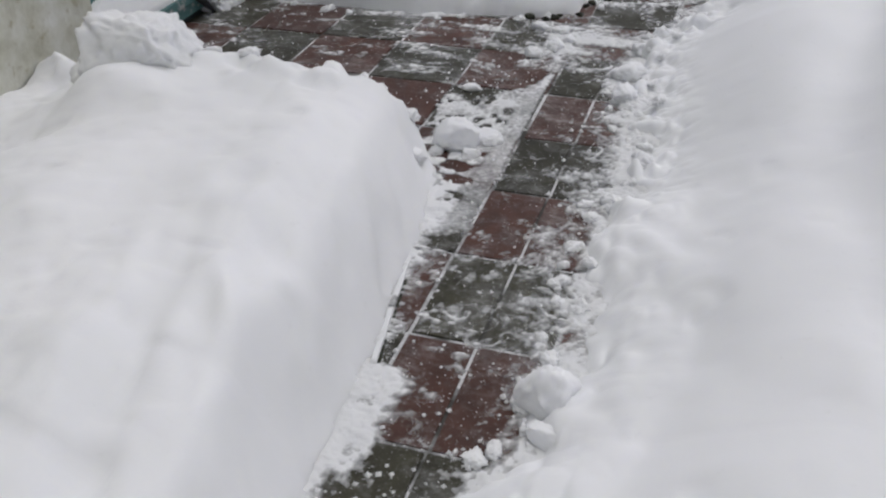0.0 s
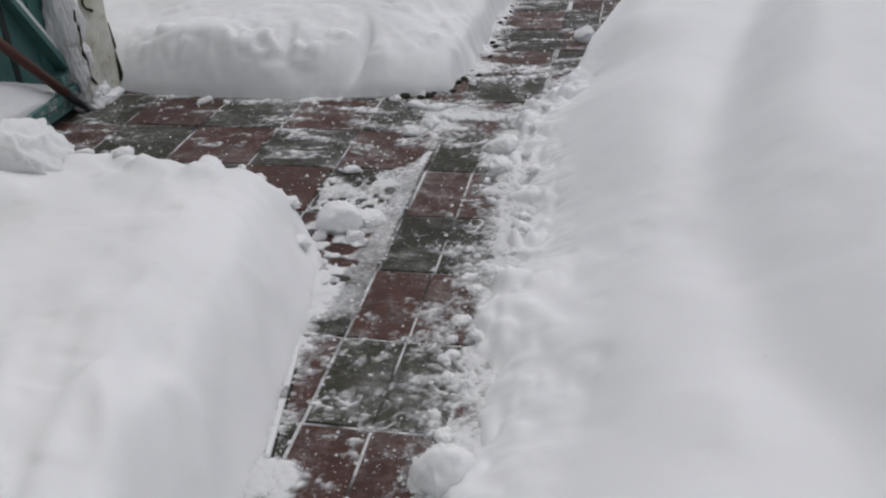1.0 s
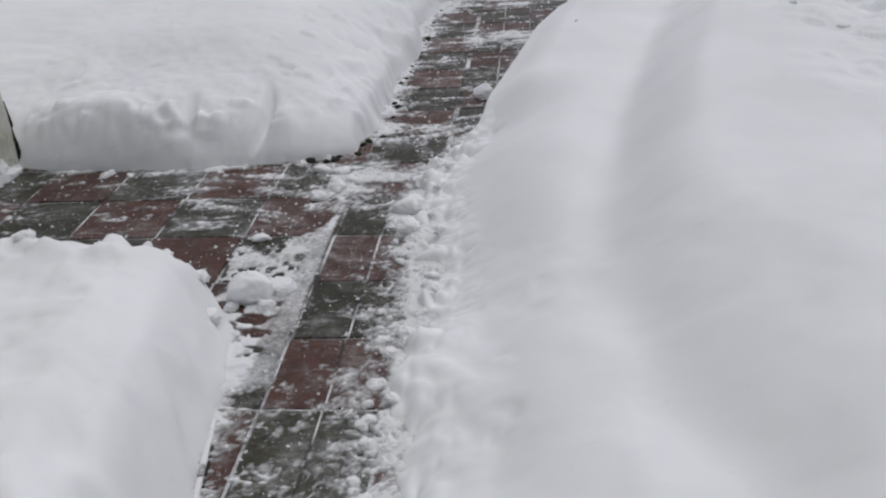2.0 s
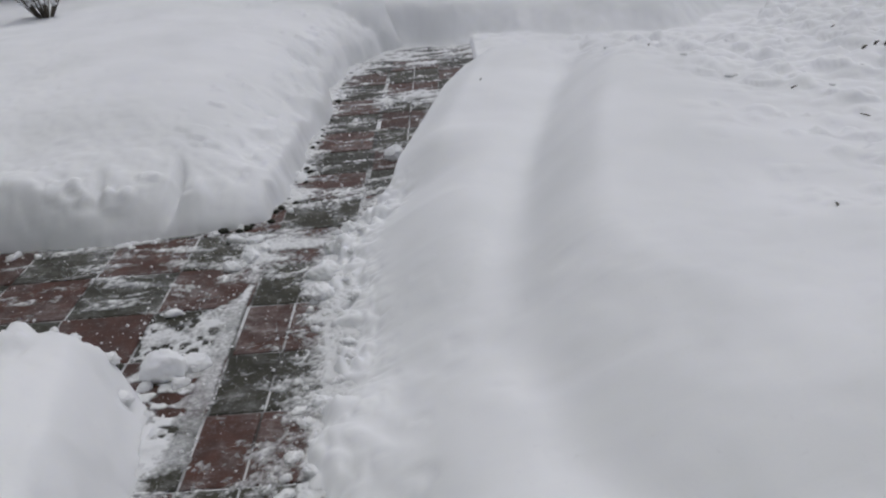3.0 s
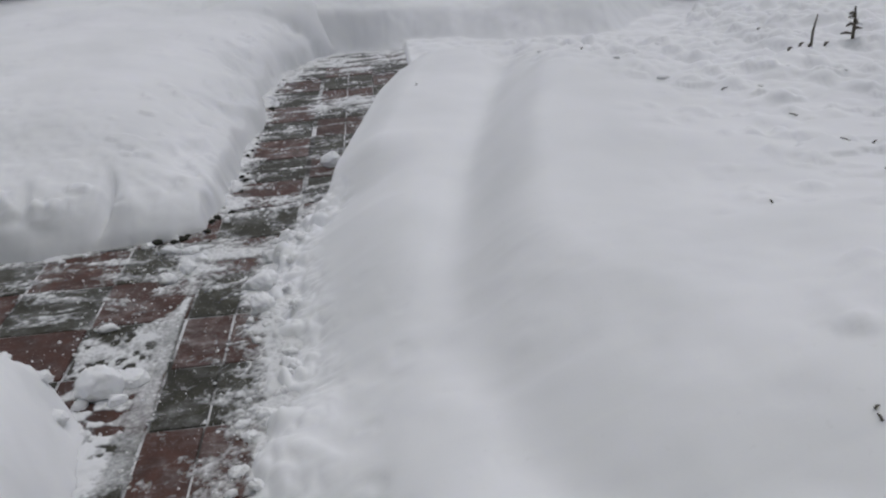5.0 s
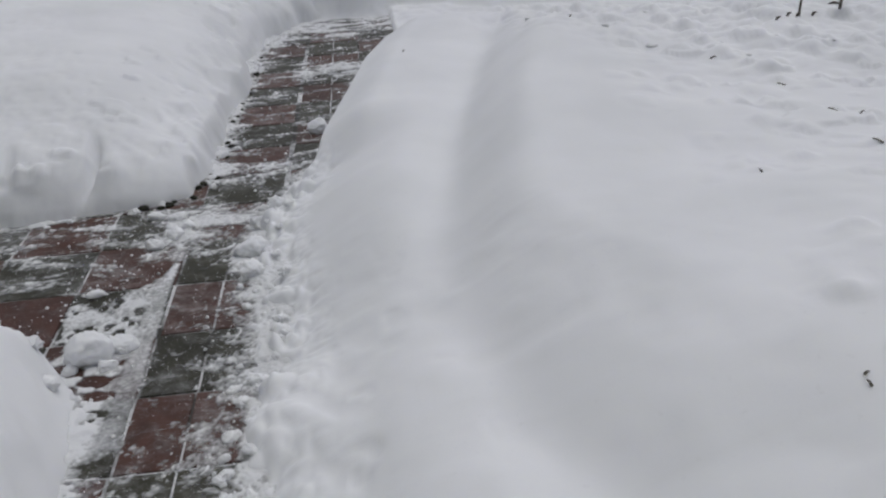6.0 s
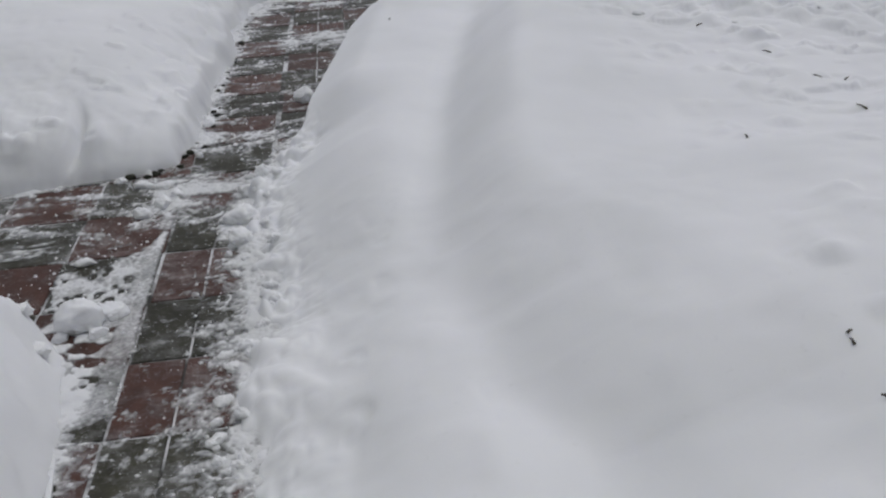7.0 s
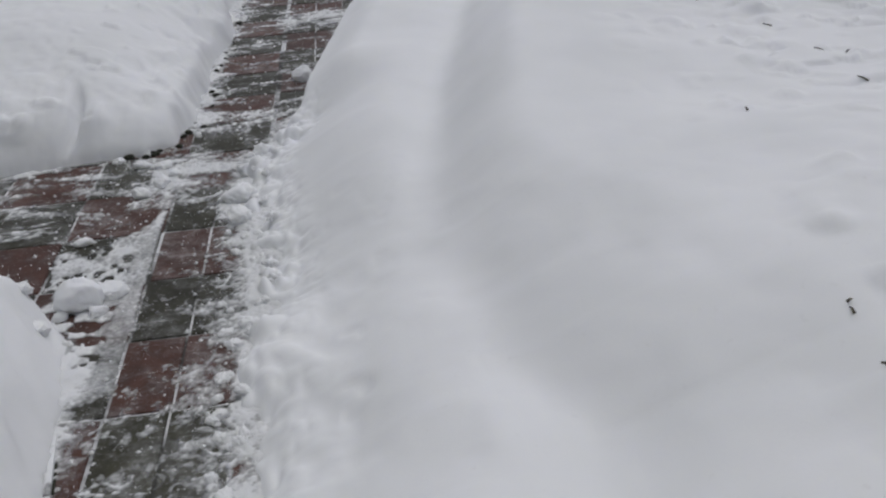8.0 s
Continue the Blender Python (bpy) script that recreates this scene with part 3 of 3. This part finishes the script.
box(bm, (WALL_X - 0.24, -0.32, -0.02), (WALL_X - 0.075, 0.49, 0.029))
part("shade_base", bm, SHADEWOOD, sill, "dark base painted as the shadow under the sill")
bm = bmesh.new()
box(bm, (WALL_X - 0.16, 0.40, 0.13), (WALL_X - 0.05, 0.51, 0.185), 0.006)
part("end_block", bm, CHIPPED, sill, "raised end block")
leaning = tagged(new("leaning_board"), "teal-painted narrow board leaning in the doorway", "board")
bm = bmesh.new()
box(bm, (-0.012, -0.038, 0.0), (0.012, 0.038, 1.25), 0.003)
ob = part("board", bm, TEAL, leaning)
ob.matrix_basis = look((WALL_X - 0.085, 0.485, 0.19), (WALL_X - 0.10, 0.255, 0.55)) @ pose(0, 0, 0, 180, 0, 90)
bm = bmesh.new()
box(bm, (-0.014, -0.006, 0.0), (0.014, 0.006, 1.1), 0.003)
ob = part("snow_edge", bm, SNOW, leaning, "snow clinging to the edge")
ob.matrix_basis = look((WALL_X - 0.082, 0.525, 0.20), (WALL_X - 0.097, 0.295, 0.56)) @ pose(0, 0, 0, 180, 0, 90)
bm = bmesh.new()
lump(bm, (WALL_X - 0.105, 0.02, 0.155), (0.085, 0.33, 0.10), 4.0, 5, 0.12, 0, (((0.8, 0, 0.6), 0.62), ((0, 0.7, 0.7), 0.8)))
for v in bm.verts:
    v.co.z = max(v.co.z + (WALL_X - 0.105 - v.co.x) * 0.6 - 0.03 * smooth(v.co.y, 0.1, 0.36), 0.122)
    v.co.x = min(v.co.x, WALL_X - 0.045)
tagged(part("snow_on_sill", bm, SNOW), "heap of snow lying on the door sill", "snow")
bm = bmesh.new()
lump(bm, (WALL_X - 0.05, 0.53, 0.02), (0.07, 0.075, 0.06), 6.0, 4, 0.35)
lump(bm, (WALL_X - 0.05, 0.525, 0.13), (0.055, 0.03, 0.12), 7.0, 4, 0.35)
lump(bm, (WALL_X - 0.10, 0.52, 0.34), (0.03, 0.05, 0.13), 8.0, 4, 0.35)
lump(bm, (WALL_X - 0.055, 0.505, 0.36), (0.05, 0.03, 0.24), 10.0, 5, 0.4, 3)
lump(bm, (WALL_X - 0.045, 0.50, 0.18), (0.05, 0.035, 0.14), 12.0, 5, 0.4, 3)
lump(bm, (WALL_X + 0.01, 0.62, 0.0), (0.03, 0.12, 0.035), 9.0, 4, 0.4)
for k, (dy, z, ry, rz) in enumerate(((0.535, 0.24, 0.030, 0.07), (0.545, 0.40, 0.028, 0.09), (0.56, 0.56, 0.03, 0.08), (0.60, 0.03, 0.07, 0.05))):
    lump(bm, (WALL_X - 0.01, dy, z), (0.03, ry, rz), 40.0 + k, 4, 0.5)
tagged(part("snow_on_jamb", bm, SNOW), "snow crust stuck to the door jamb", "snow")
bm = bmesh.new()
lump(bm, (WALL_X + 0.004, 0.755, 0.09), (0.02, 0.012, 0.10), 51.0, 3, 0.6)
lump(bm, (WALL_X + 0.006, 0.762, 0.24), (0.012, 0.008, 0.06), 52.0, 3, 0.6)
tagged(part("soil_clod", bm, SOIL), "dark crumbled cleft of soil beside the jamb", "soil clod")
rng = random.Random(14)
for y0, z0, z1 in ((0.515, 0.10, 0.44), (0.60, 0.40, 0.62)):
    bm = bmesh.new()
    pts = [(WALL_X + 0.012, y0 + rng.uniform(-0.014, 0.014) + 0.05 * (k == 0), z0 + (z1 - z0) * k / 9) for k in range(10)]
    tube(bm, pts, [rng.uniform(0.002, 0.008) for k in range(10)], 6)
    part("crack", bm, SOIL, house, "dark crack in the broken plaster")
pole = tagged(new("wooden_pole"), "brown wooden pole leaning across the doorway, dark tip down", "pole")
foot, way = Vector((WALL_X - 0.01, 0.47, 0.01)), Vector((-0.08, -0.43, 0.50)).normalized()
bm = bmesh.new()
tube(bm, [foot + way * d for d in (0.14, 0.5, 1.0, 1.5)], [0.021, 0.022, 0.021, 0.020], 12)
part("shaft", bm, POLE, pole)
bm = bmesh.new()
tube(bm, [foot + way * d for d in (0.0, 0.05, 0.15)], [0.008, 0.015, 0.0225], 10)
part("tip", bm, BLACK, pole, "dark iron tip")

# ---- things beyond the banks ----
fence = tagged(new("wooden_fence"), "weathered dark brown plank fence standing in snow", "fence")
for k in range(10):
    bm = bmesh.new()
    x0 = -4.42 + 0.168 * k
    box(bm, (x0, 7.6, 0.17), (x0 + 0.163, 7.625 + 0.006 * (k % 2), 1.3), 0.003)
    part("plank", bm, BROWN, fence)
bm = bmesh.new()
box(bm, (-4.42, 7.635, 0.9), (-2.74, 7.68, 1.0), 0.004)
part("rail", bm, BROWN, fence)
shrub = tagged(new("shrub"), "small bare shrub with snow-laden twigs", "shrub")
rng = random.Random(21)
for k in range(24):
    a, up, out = rng.uniform(0, 6.28), rng.uniform(0.2, 0.7), rng.uniform(0.08, 0.42)
    b0 = Vector((-3.0, 6.0, 0.19))
    e0 = b0 + Vector((math.cos(a) * out, math.sin(a) * out, up))
    mid = (b0 + e0) / 2 + Vector((math.cos(a) * 0.05, math.sin(a) * 0.05, 0.03))
    bm = bmesh.new()
    tube(bm, [b0 - Vector((0, 0, 0.08)), mid, e0], [0.009, 0.006, 0.002], 6)
    part("branch", bm, TWIG, shrub)
    for j in range(5):
        bm = bmesh.new()
        f = rng.uniform(0.25, 1.0)
        c0 = (mid + (e0 - mid) * (f * 2 - 1)) if f > 0.5 else (b0 + (mid - b0) * f * 2)
        lump(bm, c0 + Vector((0, 0, 0.01)), (rng.uniform(0.012, 0.04), rng.uniform(0.012, 0.04), rng.uniform(0.012, 0.03)), 30.0 + 7 * k + j, 2, 0.7, 5)
        part("snow_clump", bm, SNOW, shrub, "snow lying on the twigs")


def tyre(at, tilt):
    bm = bmesh.new()
    ring = 28
    rows = []
    for i in range(ring):
        a = i * math.tau / ring
        c = Vector((math.cos(a), 0, math.sin(a)))
        prof = [(0.19, -0.07), (0.24, -0.09), (0.30, -0.085), (0.315, -0.05), (0.315, 0.05), (0.30, 0.085), (0.24, 0.09), (0.19, 0.07)]
        rows.append([bm.verts.new(c * r + Vector((0, w, 0))) for r, w in prof])
    for i in range(ring):
        for k in range(7):
            bm.faces.new((rows[i][k], rows[i][k + 1], rows[(i + 1) % ring][k + 1], rows[(i + 1) % ring][k])).smooth = True
    ob = tagged(part("car_tyre", bm, BLACK), "old black rubber tyre half sunk in snow", "tyre", "tyres beyond the snow")
    ob.matrix_basis = pose(*at, *tilt)
    return ob


tyre((3.80, 5.06, 0.32), (0, 0, 14))
tyre((4.39, 4.92, 0.28), (0, 0, -10))

# ---- small things ----
HEIGHTS = (near_bank, back_bank, open_snow, far_snow, thin_snow)


def top(x, y):
    """The height of the snow or the paving at a place."""
    px, py = np.array([[x]]), np.array([[y]])
    return max(0.0, *(float(h(px, py)[0, 0]) for h in HEIGHTS[: 3 if y < 3 else 4]))


def snow_chunk(at, size, seed, label, sink=0.25, turn=0.0, ragged=0.22, taper=0.0, facets=7):
    bm = bmesh.new()
    lump(bm, (0, 0, 0), size, seed, 4, 1.2 * ragged, facets)
    for v in bm.verts:
        v.co.x *= 1.0 - taper * v.co.z / size[2]
        v.co.y *= 1.0 - 0.7 * taper * v.co.z / size[2]
    ob = tagged(part("snow_chunk", bm, SNOW), label, "snow chunk", "snow chunks by the path")
    ob.matrix_basis = pose(at[0], at[1], at[2] + size[2] * (1 - 2 * sink), 0, 0, turn)
    return ob


ON_TILES = "broken chunk of packed snow lying on the paving"
bm = bmesh.new()
BLOCK = (((0.12, 0.1, 1), 0.62), ((-1, 0, 0.12), 0.66), ((0.9, -0.1, 0.45), 0.62), ((0, -0.8, 0.7), 0.6), ((0.1, 1, 0.1), 0.7), ((0.6, -0.2, 0.9), 0.78))
lump(bm, (0, 0, 0), (0.19, 0.12, 0.17), 6.0, 5, 0.24, 1, BLOCK)
lump(bm, (0.13, 0.02, -0.07), (0.065, 0.07, 0.06), 2.5, 4, 0.3)
lump(bm, (-0.15, 0.0, -0.05), (0.10, 0.09, 0.085), 3.5, 4, 0.3)
ob = tagged(part("snow_chunk", bm, SNOW), "large broken snow block on top of the bank", "snow chunk", "snow chunks by the path")
ob.matrix_basis = pose(-1.08, -0.80, 0.345, 0, -4, 8)
chips = random.Random(17)
for k in range(7):
    x = chips.uniform(-0.95, -0.2)
    y = float(side_edge(x)) - chips.uniform(0.06, 0.16)
    r = chips.uniform(0.010, 0.026)
    snow_chunk((x, y, top(x, y)), (r * chips.uniform(1, 1.6), r, r * 0.8), 110.0 + k, "small chip of snow on the rim of the bank", 0.68, chips.uniform(0, 180), 0.45)
snow_chunk((0.365, -1.55, 0), (0.072, 0.05, 0.066), 2.0, ON_TILES, 0.22, 15, 0.2, 0.45)
snow_chunk((0.385, -1.66, 0), (0.045, 0.03, 0.028), 3.0, ON_TILES, 0.25, -20)
snow_chunk((-0.19, -0.47, 0), (0.060, 0.058, 0.058), 4.0, ON_TILES, 0.2)
snow_chunk((-0.10, -0.40, 0), (0.05, 0.04, 0.03), 5.0, ON_TILES, 0.3, 40)
snow_chunk((-0.27, -0.03, 0), (0.035, 0.02, 0.015), 6.0, ON_TILES, 0.3, 15)
snow_chunk((0.50, 1.57, 0), (0.05, 0.045, 0.04), 7.0, ON_TILES, 0.2)
for k, (x, y, r) in enumerate(((-0.167, 0.62, 0.028), (-0.075, 0.60, 0.03), (-0.06, 0.42, 0.034), (-0.13, 0.33, 0.03), (-0.02, 0.50, 0.024), (-0.10, -0.43, 0.02), (-0.25, -0.40, 0.022), (-0.13, -0.52, 0.026), (-0.24, -0.52, 0.024), (-0.16, -0.36, 0.022))):
    snow_chunk((x, y, 0), (r * 1.25, r, r * 0.75), 70.0 + k, ON_TILES, 0.3, 53.0 * k, 0.35)
for k, (x, y, r) in enumerate(((0.29, 0.45, 0.045), (0.265, 0.2, 0.05), (0.27, 0.02, 0.042), (0.335, 0.62, 0.04), (0.345, -0.68, 0.026))):
    snow_chunk((x, y, 0), (r * 1.2, r, r * 0.8), 80.0 + k, "packed clod of snow at the edge of the deep snow", 0.3, 41.0 * k, 0.35)
rng = random.Random(11)
for k in range(70):
    y = rng.uniform(-1.75, 0.85)
    x = float(right_edge(y)) + rng.uniform(-0.07, 0.12 if y > -0.7 else 0.02)
    r = rng.uniform(0.008, 0.021)
    snow_chunk((x, y, top(x, y)), (r * rng.uniform(1, 1.4), r, r * 0.8), 20.0 + k, "small lump of loose snow at the path's edge", 0.4, rng.uniform(0, 180), 0.5)
rng = random.Random(52)
for k in range(14):
    y = rng.uniform(0.9, 2.6)
    x = rng.gauss(2.3 - 0.1 * y, 0.2) + (0.5 if k % 3 == 0 else 0)
    r = 0.008 + 0.010 * rng.random() ** 2
    snow_chunk((x, y, top(x, y)), (r * rng.uniform(1.1, 1.6), r * 1.2, r * 0.6), 200.0 + k, "broken crumb of snow crust on the rough field", 0.55, rng.uniform(0, 180), 0.3, 0, 0)


def crumbs(name, count, where, label, seed):
    """Grains and crumbs of snow strewn on the tiles, in one mesh."""
    rng = random.Random(seed)
    pts, faces = [], []
    oct_f = [(0, 2, 4), (2, 1, 4), (1, 3, 4), (3, 0, 4), (2, 0, 5), (1, 2, 5), (3, 1, 5), (0, 3, 5)]
    while len(faces) < count * 8:
        x, y, keep = where(rng)
        if rng.random() > keep:
            continue
        r = 0.0018 + 0.0075 * rng.random() ** 5
        turn = rng.uniform(0, 1.57)
        base = len(pts)
        z = r * 0.3
        for dx, dy, dz in ((1, 0, 0), (-1, 0, 0), (0, 1, 0), (0, -1, 0), (0, 0, 1), (0, 0, -1)):
            k = r * rng.uniform(0.7, 1.25)
            pts.append((x + k * (dx * math.cos(turn) - dy * math.sin(turn)), y + k * (dx * math.sin(turn) + dy * math.cos(turn)), z + k * dz))
        faces += [tuple(base + i for i in f) for f in oct_f]
    me = bpy.data.meshes.new(name)
    me.from_pydata(pts, [], faces)
    me.materials.append(SNOW)
    return tagged(new(name, me), label, "snow", kind="stuff")


def on_main(rng):
    y = rng.uniform(-2.1, 1.2)
    x = rng.uniform(-0.4, 0.4)
    d = float(right_edge(y)) - x
    return x, y, 0.12 + 0.9 * math.exp(-max(d, 0) / 0.07) + (0.35 if x < 0 and y < 0.3 else 0) + (0.5 if y < -1.4 else 0)


def on_side(rng):
    return rng.uniform(-1.6, 0.0), rng.uniform(-0.5, 0.72), 0.5


def on_far(rng):
    return rng.uniform(0.0, 0.9), rng.uniform(0.9, 4.1), 0.5


crumbs("snow_crumbs", 2200, on_main, "loose snow crumbs strewn over the path tiles", 3)
crumbs("snow_crumbs", 380, on_side, "loose snow crumbs strewn over the side path", 4)
crumbs("snow_crumbs", 500, on_far, "loose snow crumbs on the far tiles", 5)


rng = random.Random(33)
for k in range(52):
    if k < 16:
        x = rng.uniform(-0.34, 0.0)
        y = float(back_front(x)) - rng.uniform(-0.005, 0.03)
    else:
        y = 0.9 + 2.7 * rng.random() ** 1.2
        x = float(back_side(y)) + rng.uniform(-0.01, 0.05)
    r = rng.uniform(0.008, 0.017) if k < 10 else rng.uniform(0.005, 0.013)
    bm = bmesh.new()
    lump(bm, (0, 0, 0), (r * rng.uniform(1.1, 1.8), r, r * 0.7), 90.0 + k, 2, 0.5)
    ob = tagged(part("soil_clod", bm, SOIL), "dark frozen clod of soil at the foot of the snow bank", "soil clod", "soil clods along the path")
    ob.matrix_basis = pose(x, y, r * 0.5, 0, 0, rng.uniform(0, 180))


for k in range(34):
    if k < 6:
        x = rng.uniform(-1.5, -0.02)
        y = float(back_front(x)) - rng.uniform(0.0, 0.03)
    else:
        y = rng.uniform(0.85, 3.6)
        x = float(back_side(y)) + rng.uniform(-0.03, 0.07)
    r = rng.uniform(0.008, 0.024)
    snow_chunk((x, y, 0.0), (r * rng.uniform(1, 1.6), r, r * 0.9), 140.0 + k, "lump of snow fallen to the foot of the bank", 0.5, rng.uniform(0, 180), 0.45)


def twig(points, radius, label, name="twig"):
    bm = bmesh.new()
    tube(bm, points, [radius * (1 - 0.5 * k / (len(points) - 1)) for k in range(len(points))], 6)
    return tagged(part(name, bm, TWIG), label, "twig", "twigs on the snow")


for x, y, length, turn in ((2.501, 0.605, 0.05, 150), (2.321, 0.924, 0.035, 10), (2.539, 0.237, 0.045, 140), (2.615, 0.16, 0.03, 30), (0.986, 1.959, 0.022, 60), (2.477, -0.194, 0.05, 130), (1.692, -1.549, 0.016, 20), (1.685, -1.575, 0.022, 95), (1.663, -1.739, 0.018, 150), (1.963, -0.415, 0.02, 100), (2.864, 1.859, 0.03, 20), (1.852, 1.706, 0.03, 60)):
    z, a = top(x, y), radians(turn)
    d = Vector((math.cos(a), math.sin(a), 0.25)) * length * 0.4
    c = Vector((x, y, z + 0.004))
    twig([c - d, c + Vector((0, 0, 0.003)), c + d], 0.0038, "small dark dead twig lying on the snow")

stalk = tagged(new("dead_plant"), "bare dry plant stalk standing out of deep snow", "dead plant", "dead plants in the snow")
z = top(2.943, 1.409)
bm = bmesh.new()
tube(bm, [(2.943, 1.409, z - 0.05), (2.948, 1.409, z + 0.07), (2.968, 1.417, z + 0.15)], [0.007, 0.006, 0.003], 7)
part("stem", bm, TWIG, stalk)
for lx, ly in ((2.79, 1.337), (2.873, 1.395), (3.012, 1.412), (2.925, 1.40)):
    bm = bmesh.new()
    zz = top(lx, ly)
    tube(bm, [(lx, ly, zz - 0.01), (lx + 0.01, ly, zz + 0.012), (lx + 0.025, ly, zz + 0.016)], [0.005, 0.007, 0.003], 6)
    part("leaf", bm, TWIG, stalk)
bush = tagged(new("dead_plant"), "snow-dusted withered seed head on a short stalk", "dead plant", "dead plants in the snow")
z = top(3.165, 1.429)
bm = bmesh.new()
tube(bm, [(3.165, 1.429, z - 0.05), (3.17, 1.429, z + 0.08), (3.165, 1.429, z + 0.16)], [0.009, 0.008, 0.005], 7)
part("stem", bm, TWIG, bush)
rng = random.Random(8)
for k in range(16):
    a, h = rng.uniform(0, 6.28), rng.uniform(0.01, 0.14)
    q = Vector((3.165, 1.429, z + h))
    e = q + Vector((math.cos(a), math.sin(a), rng.uniform(-0.3, 0.5))) * rng.uniform(0.02, 0.05) * (1.3 - 5 * h)
    bm = bmesh.new()
    tube(bm, [q, (q + e) / 2 + Vector((0, 0, 0.006)), e], [0.004, 0.008, 0.003], 5)
    part("leaf", bm, TWIG if k % 3 else SNOW, bush)

edging = tagged(new("path_edging"), "narrow frosted concrete edging along the foot of the snow bank", "kerb", kind="structure")
for k in range(2):
    along = (-0.104 + 0.036 * k, -1.2125 - 0.225 * k)
    bm = bmesh.new()
    box(bm, (-0.008, -0.112, -0.03), (0.006, 0.112, 0.010), 0.003)
    ob = part("kerbstone", bm, EDGING, edging)
    ob.matrix_basis = pose(along[0], along[1], 0, 0, 0, 9.1)
    bm = bmesh.new()
    box(bm, (0.006, -0.105, -0.02), (0.013, 0.109, 0.0025), 0.001)
    ob = part("dark_strip", bm, SOIL, edging, "narrow dark strip beside the kerb")
    ob.matrix_basis = pose(along[0], along[1], 0, 0, 0, 9.1)

# ---- paving ----
paving = tagged(new("path_paving"), "red and green-grey concrete paving tiles in a chequered pattern", "paving", kind="structure")
bm = bmesh.new()
box(bm, (-1.75, -2.4, -0.034), (1.5, 4.4, -0.005))
part("bed", bm, JOINT, paving, "snow-filled joints")
T = 0.35


def tile_mesh(name, mat, groove):
    """A tile with chamfered edges; groove: half the width of the score along its middle, 0 for none."""
    bm = bmesh.new()
    a, e = T / 2 - 0.003, 0.004
    for x0, x1 in ((-a, -groove), (groove, a)) if groove else ((-a, a),):
        lo = [bm.verts.new((x, y, -0.011)) for x, y in ((x0, -a), (x1, -a), (x1, a), (x0, a))]
        hi = [bm.verts.new((x, y, 0)) for x, y in ((x0 + e, -a + e), (x1 - e, -a + e), (x1 - e, a - e), (x0 + e, a - e))]
        bm.faces.new(hi)
        for i in range(4):
            bm.faces.new((lo[i], lo[(i + 1) % 4], hi[(i + 1) % 4], hi[i]))
    me = bpy.data.meshes.new(name)
    bm.to_mesh(me)
    bm.free()
    me.materials.append(mat)
    return me


scored = {k: tile_mesh("paving_tile", mat, 0.0012) for k, mat in ((1, RED), (0, GREEN))}
plain = {k: tile_mesh("paving_tile", mat, 0.0) for k, mat in ((1, RED), (0, GREEN))}
rng = random.Random(5)
for c in range(-5, 4):
    for r in range(-7, 12):
        x, y = (c + 0.5) * T, (r + 0.5) * T
        side = x < -0.3 and -0.9 < y < 0.9
        main = -0.4 < x < 0.6 and y < 1.2
        far = y >= 0.9 and -0.2 < x < 1.3
        if side or main or far:
            ob = new("paving_tile", (scored if (x > 0 and y < 0.35) or (x > 0.4 and y > 1) else plain)[(c + r) % 2])
            ob.parent = paving
            gap = 0.007 * ((c == 1) - (c == 0)) if y > 0.7 else 0.0
            ob.matrix_basis = pose(x + 0.012 * y + gap, y, rng.uniform(-0.002, 0.001), rng.uniform(-0.3, 0.3), rng.uniform(-0.3, 0.3), rng.uniform(-0.4, 0.4))
